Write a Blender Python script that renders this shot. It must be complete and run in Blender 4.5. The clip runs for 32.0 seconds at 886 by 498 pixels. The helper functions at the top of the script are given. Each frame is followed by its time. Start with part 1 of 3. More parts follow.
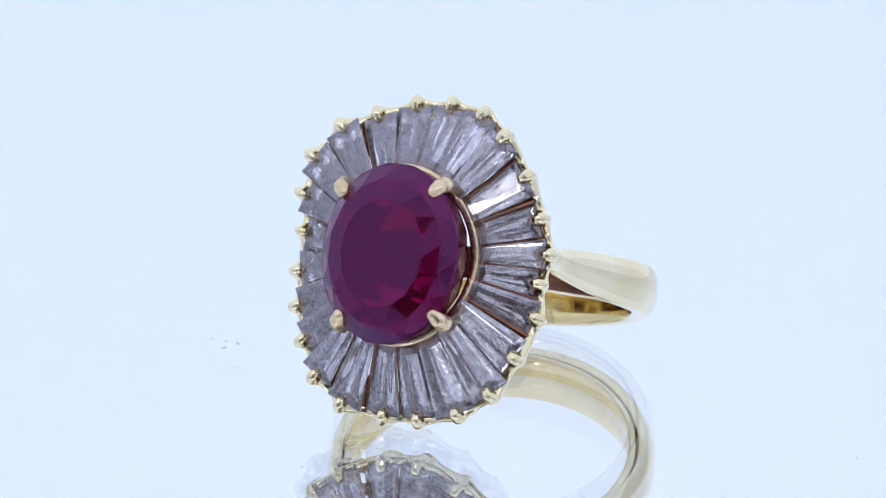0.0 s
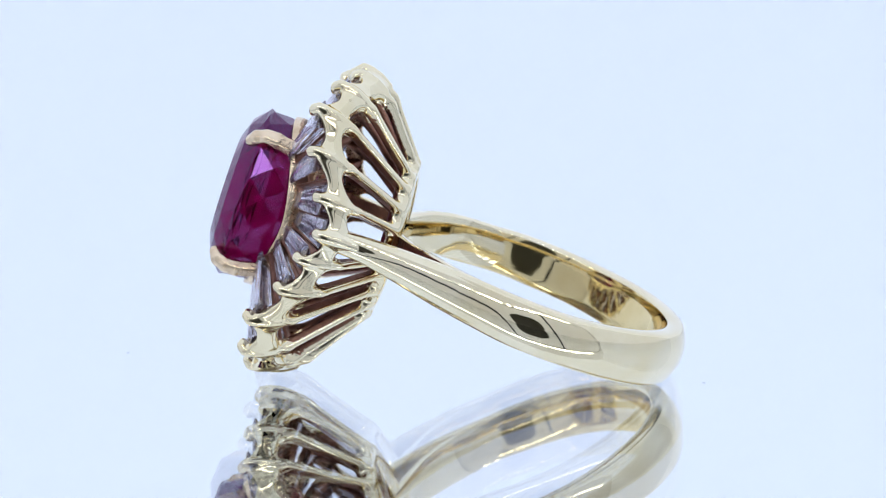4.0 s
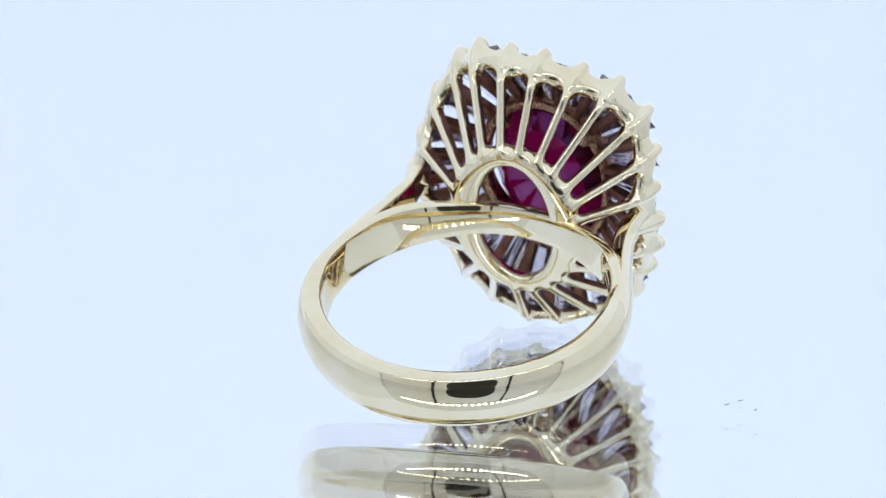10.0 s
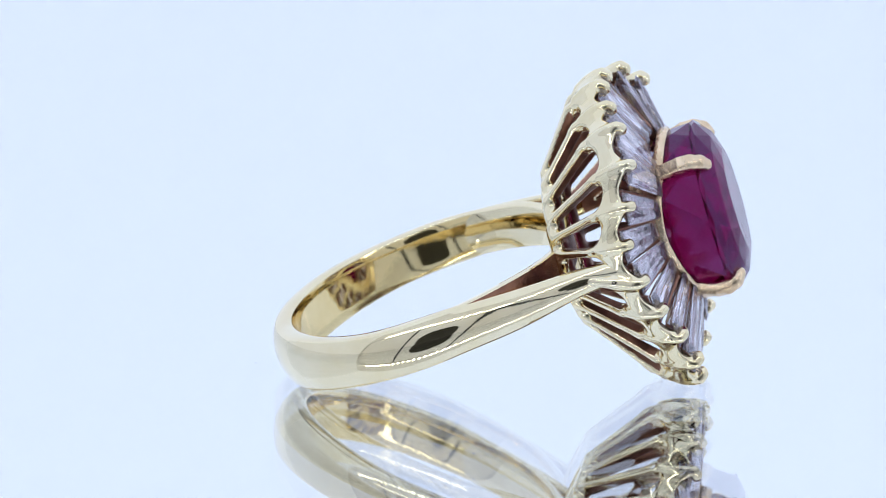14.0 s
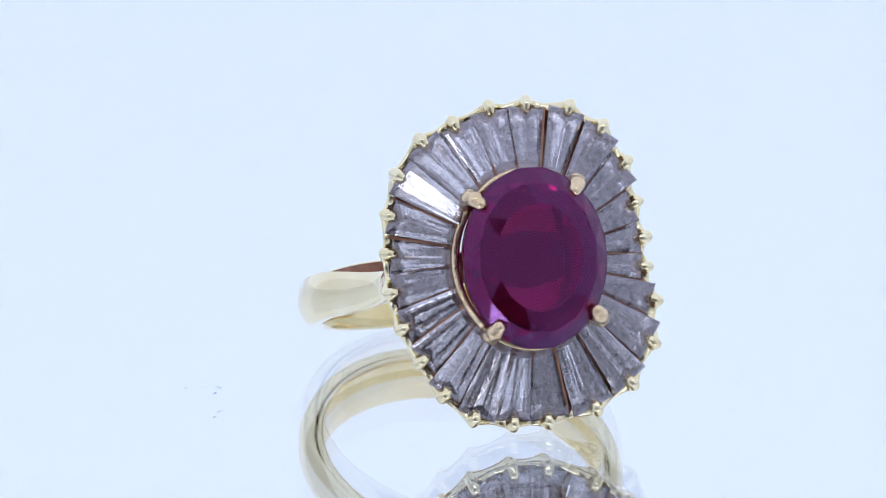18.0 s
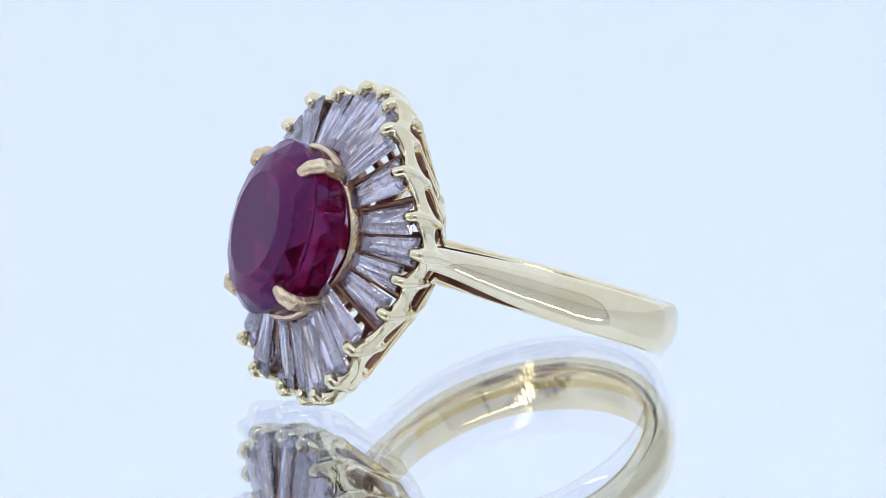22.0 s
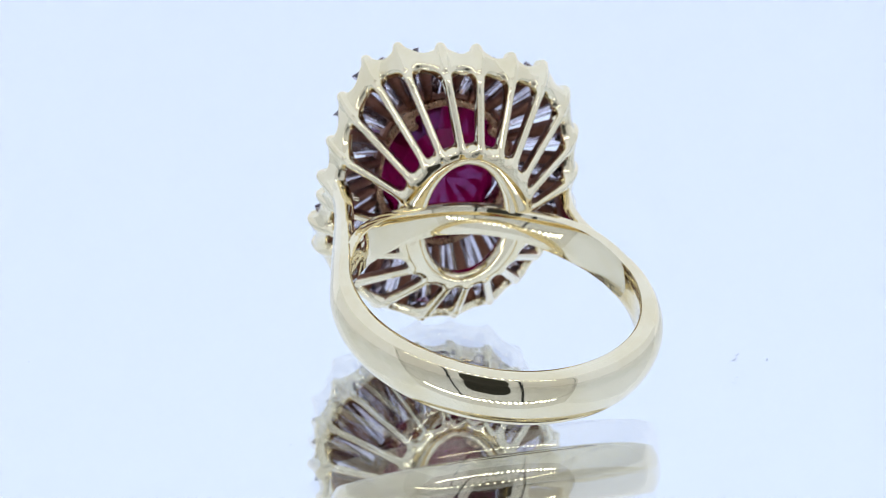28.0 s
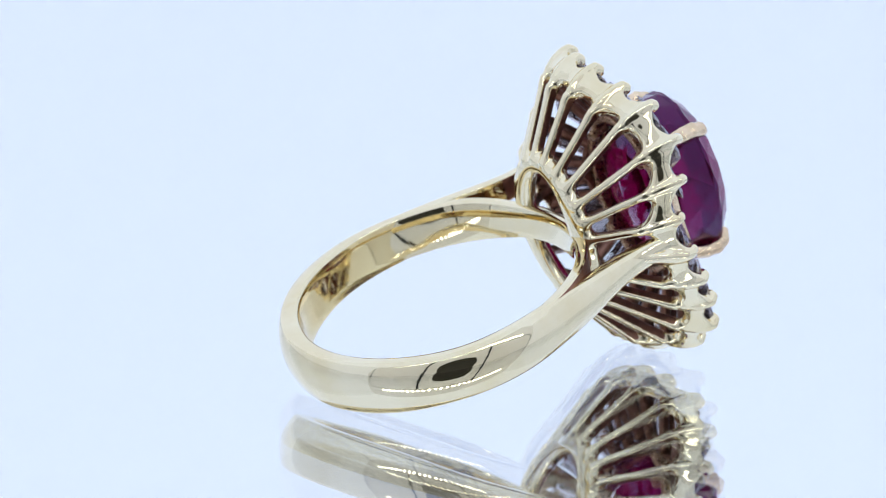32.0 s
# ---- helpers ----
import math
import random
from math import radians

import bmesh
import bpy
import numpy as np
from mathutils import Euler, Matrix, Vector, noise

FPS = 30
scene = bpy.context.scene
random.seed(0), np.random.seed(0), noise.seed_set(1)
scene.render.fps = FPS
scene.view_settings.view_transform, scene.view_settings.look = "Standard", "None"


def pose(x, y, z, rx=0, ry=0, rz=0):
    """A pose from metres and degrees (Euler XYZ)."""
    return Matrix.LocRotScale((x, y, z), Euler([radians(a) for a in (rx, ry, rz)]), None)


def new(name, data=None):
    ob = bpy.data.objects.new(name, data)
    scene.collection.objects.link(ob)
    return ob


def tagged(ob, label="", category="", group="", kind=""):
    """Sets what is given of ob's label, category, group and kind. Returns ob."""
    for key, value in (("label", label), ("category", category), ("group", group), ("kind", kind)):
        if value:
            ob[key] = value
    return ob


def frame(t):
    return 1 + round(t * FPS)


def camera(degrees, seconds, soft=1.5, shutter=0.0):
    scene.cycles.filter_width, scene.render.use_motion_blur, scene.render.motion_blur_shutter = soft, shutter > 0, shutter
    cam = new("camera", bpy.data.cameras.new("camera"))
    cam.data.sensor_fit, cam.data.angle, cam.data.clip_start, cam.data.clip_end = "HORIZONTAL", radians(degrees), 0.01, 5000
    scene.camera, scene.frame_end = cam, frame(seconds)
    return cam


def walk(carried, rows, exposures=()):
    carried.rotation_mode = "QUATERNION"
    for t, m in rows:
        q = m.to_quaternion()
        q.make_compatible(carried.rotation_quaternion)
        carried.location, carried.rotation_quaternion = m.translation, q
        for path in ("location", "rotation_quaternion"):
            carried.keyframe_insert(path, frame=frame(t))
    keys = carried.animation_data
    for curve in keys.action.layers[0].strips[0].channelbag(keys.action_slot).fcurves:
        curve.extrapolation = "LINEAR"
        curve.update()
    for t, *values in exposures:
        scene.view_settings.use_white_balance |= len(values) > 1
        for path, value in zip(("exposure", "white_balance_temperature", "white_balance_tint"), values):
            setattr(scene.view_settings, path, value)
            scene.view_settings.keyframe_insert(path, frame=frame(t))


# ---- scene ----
# A long lens looks down on a turning mirror plate; the plate's top is z = 0 and its axis stands at the origin.
cam = camera(9.0, 32.0, soft=0.5)
cam.data.dof.use_dof, cam.data.dof.focus_distance, cam.data.dof.aperture_fstop = True, 0.3405, 95.0
CAM = pose(0, -0.3387, 0.09945, 90 - 15.10, 0, 0.39) @ pose(0, 0, 0, 0, 0, 0.422)
TURN_RATE = -18.07                              # degrees a second
TURN_TIMES = [0.0] + [2.0 * k for k in range(1, 16)] + [32.0]
HEAD_AT = (-0.8823, -10.871, 10.2464)            # middle of the ring's head, mm
AXIS_A, AXIS_B, AXIS_D = (0.9946, -0.1039, 0.0), (0.0308, 0.2947, 0.9551), (-0.0992, -0.9499, 0.2963)
BAND_A, BAND_B, BAND_D, INNER_R = -0.67, -0.65, -14.58, 8.97
BAND_ROLL, BAND_PITCH = 0.080, 0.074
GLASS_DEPTH = 0.0030
DUST = [(-0.01845, 0.00206, 0.00008), (-0.0174, 0.0018, 0.00007), (-0.01646, 0.00149, 0.00009), (-0.0170, 0.0004, 0.00007)]   # larger lint on the plate

# ------------------------------------------------------------------ camera
walk(cam, [(0.0, CAM), (32.0, CAM)])

# ------------------------------------------------------------------ world and light
world = bpy.data.worlds.new("world")
world.use_nodes = True
world.node_tree.nodes["Background"].inputs[0].default_value = (0.85, 0.95, 1.0, 1)
world.node_tree.nodes["Background"].inputs[1].default_value = 0.10
scene.world = world


# ------------------------------------------------------------------ materials
def material(name):
    m = bpy.data.materials.new(name)
    m.use_nodes = True
    nt = m.node_tree
    return m, nt, nt.nodes["Principled BSDF"], nt.nodes["Material Output"]


def node(nt, kind, **values):
    nd = nt.nodes.new(kind)
    for key, value in values.items():
        nd.inputs[key.replace("_", " ")].default_value = value
    return nd


def metal(name, base, dark, rough, grain, bump, spread=0.08):
    """A polished or tarnished precious metal: colour cloudiness, fine scratches and soft casting waves."""
    m, nt, bs, out = material(name)
    co = nt.nodes.new("ShaderNodeTexCoord")
    big = node(nt, "ShaderNodeTexNoise", Scale=grain * 0.12, Detail=4.0, Roughness=0.6)
    fine = node(nt, "ShaderNodeTexNoise", Scale=grain, Detail=3.0, Roughness=0.7)
    for tex in (big, fine):
        nt.links.new(co.outputs["Object"], tex.inputs["Vector"])
    ramp = nt.nodes.new("ShaderNodeValToRGB")
    ramp.color_ramp.elements[0].position, ramp.color_ramp.elements[1].position = 0.3, 0.62
    ramp.color_ramp.elements[0].color, ramp.color_ramp.elements[1].color = (*dark, 1), (*base, 1)
    nt.links.new(big.outputs["Fac"], ramp.inputs["Fac"])
    nt.links.new(ramp.outputs["Color"], bs.inputs["Base Color"])
    rr = nt.nodes.new("ShaderNodeMapRange")
    rr.inputs["To Min"].default_value, rr.inputs["To Max"].default_value = max(rough - spread, 0.02), rough + spread
    nt.links.new(fine.outputs["Fac"], rr.inputs["Value"])
    nt.links.new(rr.outputs["Result"], bs.inputs["Roughness"])
    bs.inputs["Metallic"].default_value = 1.0
    bp = node(nt, "ShaderNodeBump", Strength=bump, Distance=0.0001)
    mixer = nt.nodes.new("ShaderNodeMath")
    mixer.operation = "MULTIPLY_ADD"
    mixer.inputs[1].default_value = 3.0
    nt.links.new(big.outputs["Fac"], mixer.inputs[0])
    nt.links.new(fine.outputs["Fac"], mixer.inputs[2])
    nt.links.new(mixer.outputs[0], bp.inputs["Height"])
    nt.links.new(bp.outputs["Normal"], bs.inputs["Normal"])
    return m


GOLD = metal("polished_yellow_gold", (0.885, 0.78, 0.54), (0.83, 0.70, 0.43), 0.026, 1800, 0.03, 0.012)
ROSE = metal("worn_rose_gold", (0.88, 0.69, 0.47), (0.62, 0.43, 0.25), 0.12, 3500, 0.6)
# same gold, with the hoop's inner reflections put into its colour
BOUNCE_GOLD = metal("gold_with_painted_bounce", (0.87, 0.71, 0.38), (0.78, 0.59, 0.27), 0.06, 1800, 0.05, 0.03)
# dulled gold: real wear and the shade of inner faces in one colour
WORN_SHADE = metal("worn_shaded_gold", (0.62, 0.40, 0.24), (0.26, 0.13, 0.075), 0.28, 3500, 0.8, 0.12)
# tarnish plus the basket's inner shade and dark reflections, painted as one brown
TARNISH_SHADE = metal("shaded_tarnished_gold", (0.40, 0.20, 0.135), (0.17, 0.075, 0.055), 0.36, 3000, 0.8, 0.12)


def gem(name, colour, ior, cloud=0.0, cloud_colour=(1, 1, 1), rough=0.0, scale=420.0, base=0.0, flaw=0.0, sheen=(1, 1, 1)):
    """A clear stone; cloud mixes in diffuse colour: haze in the ruby, painted sparkle in the diamonds."""
    m, nt, bs, out = material(name)
    bs.inputs["Base Color"].default_value = (*colour, 1)
    bs.inputs["Transmission Weight"].default_value = 1.0
    bs.inputs["IOR"].default_value = ior
    bs.inputs["Roughness"].default_value = rough
    bs.inputs["Specular Tint"].default_value = (*sheen, 1)
    if cloud:
        co = nt.nodes.new("ShaderNodeTexCoord")
        tex = node(nt, "ShaderNodeTexNoise", Scale=scale, Detail=6.0, Roughness=0.7)
        nt.links.new(co.outputs["Object"], tex.inputs["Vector"])
        bp = node(nt, "ShaderNodeBump", Strength=flaw, Distance=0.0001)
        nt.links.new(tex.outputs["Fac"], bp.inputs["Height"])
        nt.links.new(bp.outputs["Normal"], bs.inputs["Normal"])
        mr = nt.nodes.new("ShaderNodeMapRange")
        mr.inputs["From Min"].default_value, mr.inputs["From Max"].default_value = 0.42, 0.75
        mr.inputs["To Min"].default_value, mr.inputs["To Max"].default_value = base, cloud
        nt.links.new(tex.outputs["Fac"], mr.inputs["Value"])
        soft = node(nt, "ShaderNodeBsdfPrincipled", Base_Color=(*cloud_colour, 1), IOR=ior, Roughness=rough, Specular_Tint=(*sheen, 1))
        nt.links.new(bp.outputs["Normal"], soft.inputs["Normal"])
        mix = nt.nodes.new("ShaderNodeMixShader")
        nt.links.new(mr.outputs["Result"], mix.inputs[0])
        nt.links.new(bs.outputs[0], mix.inputs[1])
        nt.links.new(soft.outputs[0], mix.inputs[2])
        nt.links.new(mix.outputs[0], out.inputs["Surface"])
    return m


# pale noise flecks paint brightness and sparkle into the stones
DIAMOND = gem("diamond", (0.985, 0.905, 1.0), 2.42, 0.40, (0.96, 0.87, 1.0), 0.0, 3000.0, 0.02, 0.02, (1.0, 0.92, 1.0))
RUBY = gem("ruby", (0.34, 0.002, 0.085), 1.77, 0.62, (0.125, 0.002, 0.018), 0.0, 420.0, 0.40, 0.02, (0.62, 0.30, 0.95))
PLATE_GLASS = gem("clear_plate_glass", (0.985, 0.995, 1.0), 1.5)


def silver_backing():
    m, nt, bs, out = material("silvered_mirror")
    bs.inputs["Base Color"].default_value = (0.93, 0.94, 0.95, 1)
    bs.inputs["Metallic"].default_value = 1.0
    bs.inputs["Roughness"].default_value = 0.012
    return m


def glowing(name, colour, strength, low=1.0):
    """A surface given its own glow in place of lamps behind it, made uneven by soft noise."""
    m, nt, bs, out = material(name)
    co = nt.nodes.new("ShaderNodeTexCoord")
    tex = node(nt, "ShaderNodeTexNoise", Scale=6.0, Detail=2.0)
    nt.links.new(co.outputs["Object"], tex.inputs["Vector"])
    mr = nt.nodes.new("ShaderNodeMapRange")
    mr.inputs["To Min"].default_value, mr.inputs["To Max"].default_value = strength * low, strength
    nt.links.new(tex.outputs["Fac"], mr.inputs["Value"])
    bs.inputs["Base Color"].default_value = (0.30, 0.30, 0.30, 1)
    bs.inputs["Roughness"].default_value = 0.9
    bs.inputs["Emission Color"].default_value = (*colour, 1)
    nt.links.new(mr.outputs["Result"], bs.inputs["Emission Strength"])
    return m


def plain(name, colour, rough, scale=300.0, vary=0.15):
    m, nt, bs, out = material(name)
    co = nt.nodes.new("ShaderNodeTexCoord")
    tex = node(nt, "ShaderNodeTexNoise", Scale=scale, Detail=4.0)
    nt.links.new(co.outputs["Object"], tex.inputs["Vector"])
    ramp = nt.nodes.new("ShaderNodeValToRGB")
    ramp.color_ramp.elements[0].color = (*[v * (1 - vary) for v in colour], 1)
    ramp.color_ramp.elements[1].color = (*colour, 1)
    nt.links.new(tex.outputs["Fac"], ramp.inputs["Fac"])
    nt.links.new(ramp.outputs["Color"], bs.inputs["Base Color"])
    bs.inputs["Roughness"].default_value = rough
    return m


MIRROR = silver_backing()
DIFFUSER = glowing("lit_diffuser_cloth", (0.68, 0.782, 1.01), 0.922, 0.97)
# same cloth with its glow turned down, to darken light from the sides
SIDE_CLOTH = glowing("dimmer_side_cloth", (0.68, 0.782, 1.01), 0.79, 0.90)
FRONT_CLOTH = plain("pale_front_cloth", (0.92, 0.90, 0.87), 0.9)
FLOOR_CLOTH = plain("white_floor_cloth", (0.78, 0.78, 0.78), 0.9)
RAIL_WHITE = plain("white_rail", (0.8, 0.8, 0.8), 0.5)
ROOM_GREY = plain("room_stand_in_grey", (0.42, 0.41, 0.40), 0.85)
BLACK_PLASTIC = plain("black_plastic", (0.02, 0.02, 0.022), 0.45)
LED = glowing("led_die", (0.90, 0.96, 1.0), 9.0)
LINT = plain("grey_lint", (0.34, 0.35, 0.44), 0.9, 4000)


# ------------------------------------------------------------------ mesh helpers
def part(name, bm, mat, parent=None, label="", smooth=True, sharp=38, inner=None):
    bmesh.ops.recalc_face_normals(bm, faces=bm.faces)
    me = bpy.data.meshes.new(name)
    bm.to_mesh(me)
    bm.free()
    me.materials.append(mat)
    if smooth:
        me.polygons.foreach_set("use_smooth", [True] * len(me.polygons))
        me.set_sharp_from_angle(angle=radians(sharp))
    if inner:
        me.materials.append(inner[0])
        for poly in me.polygons:
            if inner[1] <= poly.index % inner[3] < inner[2]:
                poly.material_index = 1
    ob = new(name, me)
    ob.parent = parent
    if label:
        tagged(ob, label)
    return ob


def rings_mesh(rings, closed=False, caps=True):
    """A skin over equal rings of points; closed joins the last ring to the first."""
    bm = bmesh.new()
    vs = [[bm.verts.new(p) for p in ring] for ring in rings]
    k = len(rings[0])
    for i in range(len(vs) if closed else len(vs) - 1):
        a, b = vs[i], vs[(i + 1) % len(vs)]
        for j in range(k):
            bm.faces.new((a[j], a[(j + 1) % k], b[(j + 1) % k], b[j]))
    if caps and not closed:
        bm.faces.new(vs[0][::-1])
        bm.faces.new(vs[-1])
    return bm


def box(bm, x0, x1, y0, y1, z0, z1):
    m = Matrix.LocRotScale(((x0 + x1) / 2, (y0 + y1) / 2, (z0 + z1) / 2), None, (x1 - x0, y1 - y0, z1 - z0))
    bmesh.ops.create_cube(bm, size=1, matrix=m)


# The ring's head has its own axes: a across the finger, b along it, d out of the face, in millimetres.
HEAD = Vector(HEAD_AT)
AX_A, AX_B, AX_D = Vector(AXIS_A), Vector(AXIS_B), Vector(AXIS_D)


def at(a, b, d):
    return (HEAD + AX_A * a + AX_B * b + AX_D * d) * 0.001


def smoothstep(x, lo, hi):
    t = min(max((x - lo) / (hi - lo), 0), 1)
    return t * t * (3 - 2 * t)


def spline(points, n):
    """n + 1 points of a Catmull-Rom curve through the given ones."""
    p = [2 * points[0] - points[1], *points, 2 * points[-1] - points[-2]]
    out = []
    for i in range(n + 1):
        s = i / n * (len(points) - 1)
        k = min(int(s), len(points) - 2)
        t = s - k
        a, b, c, e = p[k:k + 4]
        out.append(0.5 * ((2 * b) + (c - a) * t + (2 * a - 5 * b + 4 * c - e) * t * t + (3 * b - a - 3 * c + e) * t ** 3))
    return out


def swept(path, up, sizes, k=10, square=2.0, round_ends=True):
    """A bar along path (head axes): sizes gives its half height along up and half width across, at every point."""
    rings = []
    n = len(path)
    for i, c in enumerate(path):
        tan = (path[min(i + 1, n - 1)] - path[max(i - 1, 0)]).normalized()
        side = tan.cross(up).normalized()
        top = side.cross(tan).normalized()
        h, w = sizes[i]
        ring = []
        for j in range(k):
            an = 2 * math.pi * j / k
            ca, sa = math.cos(an), math.sin(an)
            ring.append(at(*(c + side * (w * math.copysign(abs(ca) ** (2 / square), ca)) + top * (h * math.copysign(abs(sa) ** (2 / square), sa)))))
        rings.append(ring)
    return rings_mesh(rings)


# ------------------------------------------------------------------ cast metal: smooth bodies that melt into one another
def melt(p, q, k):
    """Union of two bodies with a fillet of about k millimetres."""
    h = np.clip(0.5 + 0.5 * (q - p) / k, 0, 1)
    return q + (p - q) * h - k * h * (1 - h)


def soft_max(p, q, k):
    return -melt(-p, -q, k)


def rod(P, points, radii):
    """Distance to a round bar through points whose thickness changes from point to point."""
    best = None
    for p, q, r0, r1 in zip(points, points[1:], radii, radii[1:]):
        p, q = np.array(p), np.array(q)
        t = np.clip(((P - p) @ (q - p)) / ((q - p) @ (q - p)), 0, 1)
        dist = np.linalg.norm(P - p - t[..., None] * (q - p), axis=-1) - (r0 + (r1 - r0) * t)
        best = dist if best is None else np.minimum(best, dist)
    return best


def bar(P, p, q, up, wide, high, rounding):
    """Distance to a straight bar with rounded edges: wide across, high along up (half sizes)."""
    p, q = np.array(p), np.array(q)
    t = (q - p) / np.linalg.norm(q - p)
    side = np.cross(t, np.array(up))
    side /= np.linalg.norm(side)
    top = np.cross(side, t)
    half = np.linalg.norm(q - p) / 2
    rel = P - (p + q) / 2
    box3 = np.stack([np.abs(rel @ t) - half, np.abs(rel @ side) - wide + rounding, np.abs(rel @ top) - high + rounding], axis=-1)
    return np.linalg.norm(np.maximum(box3, 0), axis=-1) + np.minimum(box3.max(axis=-1), 0) - rounding


def cast(bodies, low, high, step):
    """Skin over bodies (key, body, fillet, reach): body gives distances, reach is the corner pair it lies in.
    Returns corners, normals and quads in head axes, and for each quad the key of the body that it belongs to."""
    low, high = np.array(low), np.array(high)
    n = np.ceil((high - low) / step).astype(int) + 1
    axes = [low[i] + step * np.arange(n[i]) for i in range(3)]
    field = np.full(tuple(n), 9.0)
    nearest = np.full(tuple(n), 9.0)
    owner = np.zeros(tuple(n), dtype=np.int32)
    for index, (key, body, fillet, reach) in enumerate(bodies):
        i0 = np.maximum(np.floor((np.array(reach[0]) - low) / step).astype(int), 0)
        i1 = np.minimum(np.ceil((np.array(reach[1]) - low) / step).astype(int) + 1, n)
        where = tuple(slice(u, v) for u, v in zip(i0, i1))
        P = np.stack(np.meshgrid(*[ax[w] for ax, w in zip(axes, where)], indexing="ij"), axis=-1)
        dist = body(P)
        closer = dist < nearest[where]
        owner[where][closer] = index
        nearest[where] = np.minimum(nearest[where], dist)
        field[where] = melt(field[where], dist, fillet)
    inside = field < 0
    # one corner in every cell that the skin crosses
    shape = tuple(n - 1)
    total, count = np.zeros(shape + (3,)), np.zeros(shape)
    corner = [(i, j, k) for i in (0, 1) for j in (0, 1) for k in (0, 1)]
    def of(arr, c):
        return arr[c[0]:c[0] + shape[0], c[1]:c[1] + shape[1], c[2]:c[2] + shape[2]]
    for c in corner:
        for ax in range(3):
            if c[ax]:
                continue
            e = tuple(1 if i == ax else c[i] for i in range(3))
            fa, fb = of(field, c), of(field, e)
            cross = (fa < 0) != (fb < 0)
            t = np.where(cross, fa / np.where(cross, fa - fb, 1), 0)
            for i in range(3):
                total[..., i] += np.where(cross, c[i] + (t if i == ax else 0), 0)
            count += cross
    cells = np.argwhere(count > 0)
    number = np.full(shape, -1)
    number[tuple(cells.T)] = np.arange(len(cells))
    off = total[tuple(cells.T)] / count[tuple(cells.T)][:, None]
    verts = low + step * (cells + off)
    grads = np.gradient(field, step)
    normals = np.zeros((len(cells), 3))
    for c in corner:
        weight = np.prod([off[:, i] if c[i] else 1 - off[:, i] for i in range(3)], axis=0)
        spot = tuple((cells + np.array(c)).T)
        for i in range(3):
            normals[:, i] += weight * grads[i][spot]
    normals /= np.linalg.norm(normals, axis=1)[:, None] + 1e-12
    quads, keys = [], []
    for ax in range(3):
        u, v = (ax + 1) % 3, (ax + 2) % 3
        lo_, hi_ = [slice(1, -1)] * 3, [slice(1, -1)] * 3
        lo_[ax], hi_[ax] = slice(0, -1), slice(1, None)
        a, b = inside[tuple(lo_)], inside[tuple(hi_)]
        shift = np.array([1, 1, 1])
        shift[ax] = 0
        for sign in (True, False):
            spots = np.argwhere((a != b) & (a == sign)) + shift
            if not len(spots):
                continue
            eu, ev = np.eye(3, dtype=int)[u], np.eye(3, dtype=int)[v]
            loop = [number[tuple((spots - du * eu - dv * ev).T)] for du, dv in ((1, 1), (0, 1), (0, 0), (1, 0))]
            quads.append(np.stack(loop if sign else loop[::-1], axis=1))
            keys.append(owner[tuple(spots.T)])
    return verts, normals, np.concatenate(quads), np.concatenate(keys)


def cast_part(name, skin, chosen, mats, side, parent, label=""):
    """One part out of a cast skin: the chosen quads; side picks the material of each by its middle and normal."""
    verts, normals, quads, _ = skin
    quads = quads[chosen]
    used, back = np.unique(quads, return_inverse=True)
    back = back.reshape(quads.shape)
    m = np.array([AX_A, AX_B, AX_D])
    me = bpy.data.meshes.new(name)
    me.from_pydata(((np.array(HEAD) + verts[used] @ m) * 0.001).tolist(), [], back.tolist())
    for mat in mats:
        me.materials.append(mat)
    me.polygons.foreach_set("material_index", side(verts[quads].mean(axis=1), normals[quads].mean(axis=1)).astype(np.int32))
    me.polygons.foreach_set("use_smooth", np.ones(len(quads), dtype=bool))
    me.normals_split_custom_set_from_vertices((normals[used] @ m).tolist())
    me.update()
    ob = new(name, me)
    ob.parent = parent
    if label:
        tagged(ob, label)
    return ob


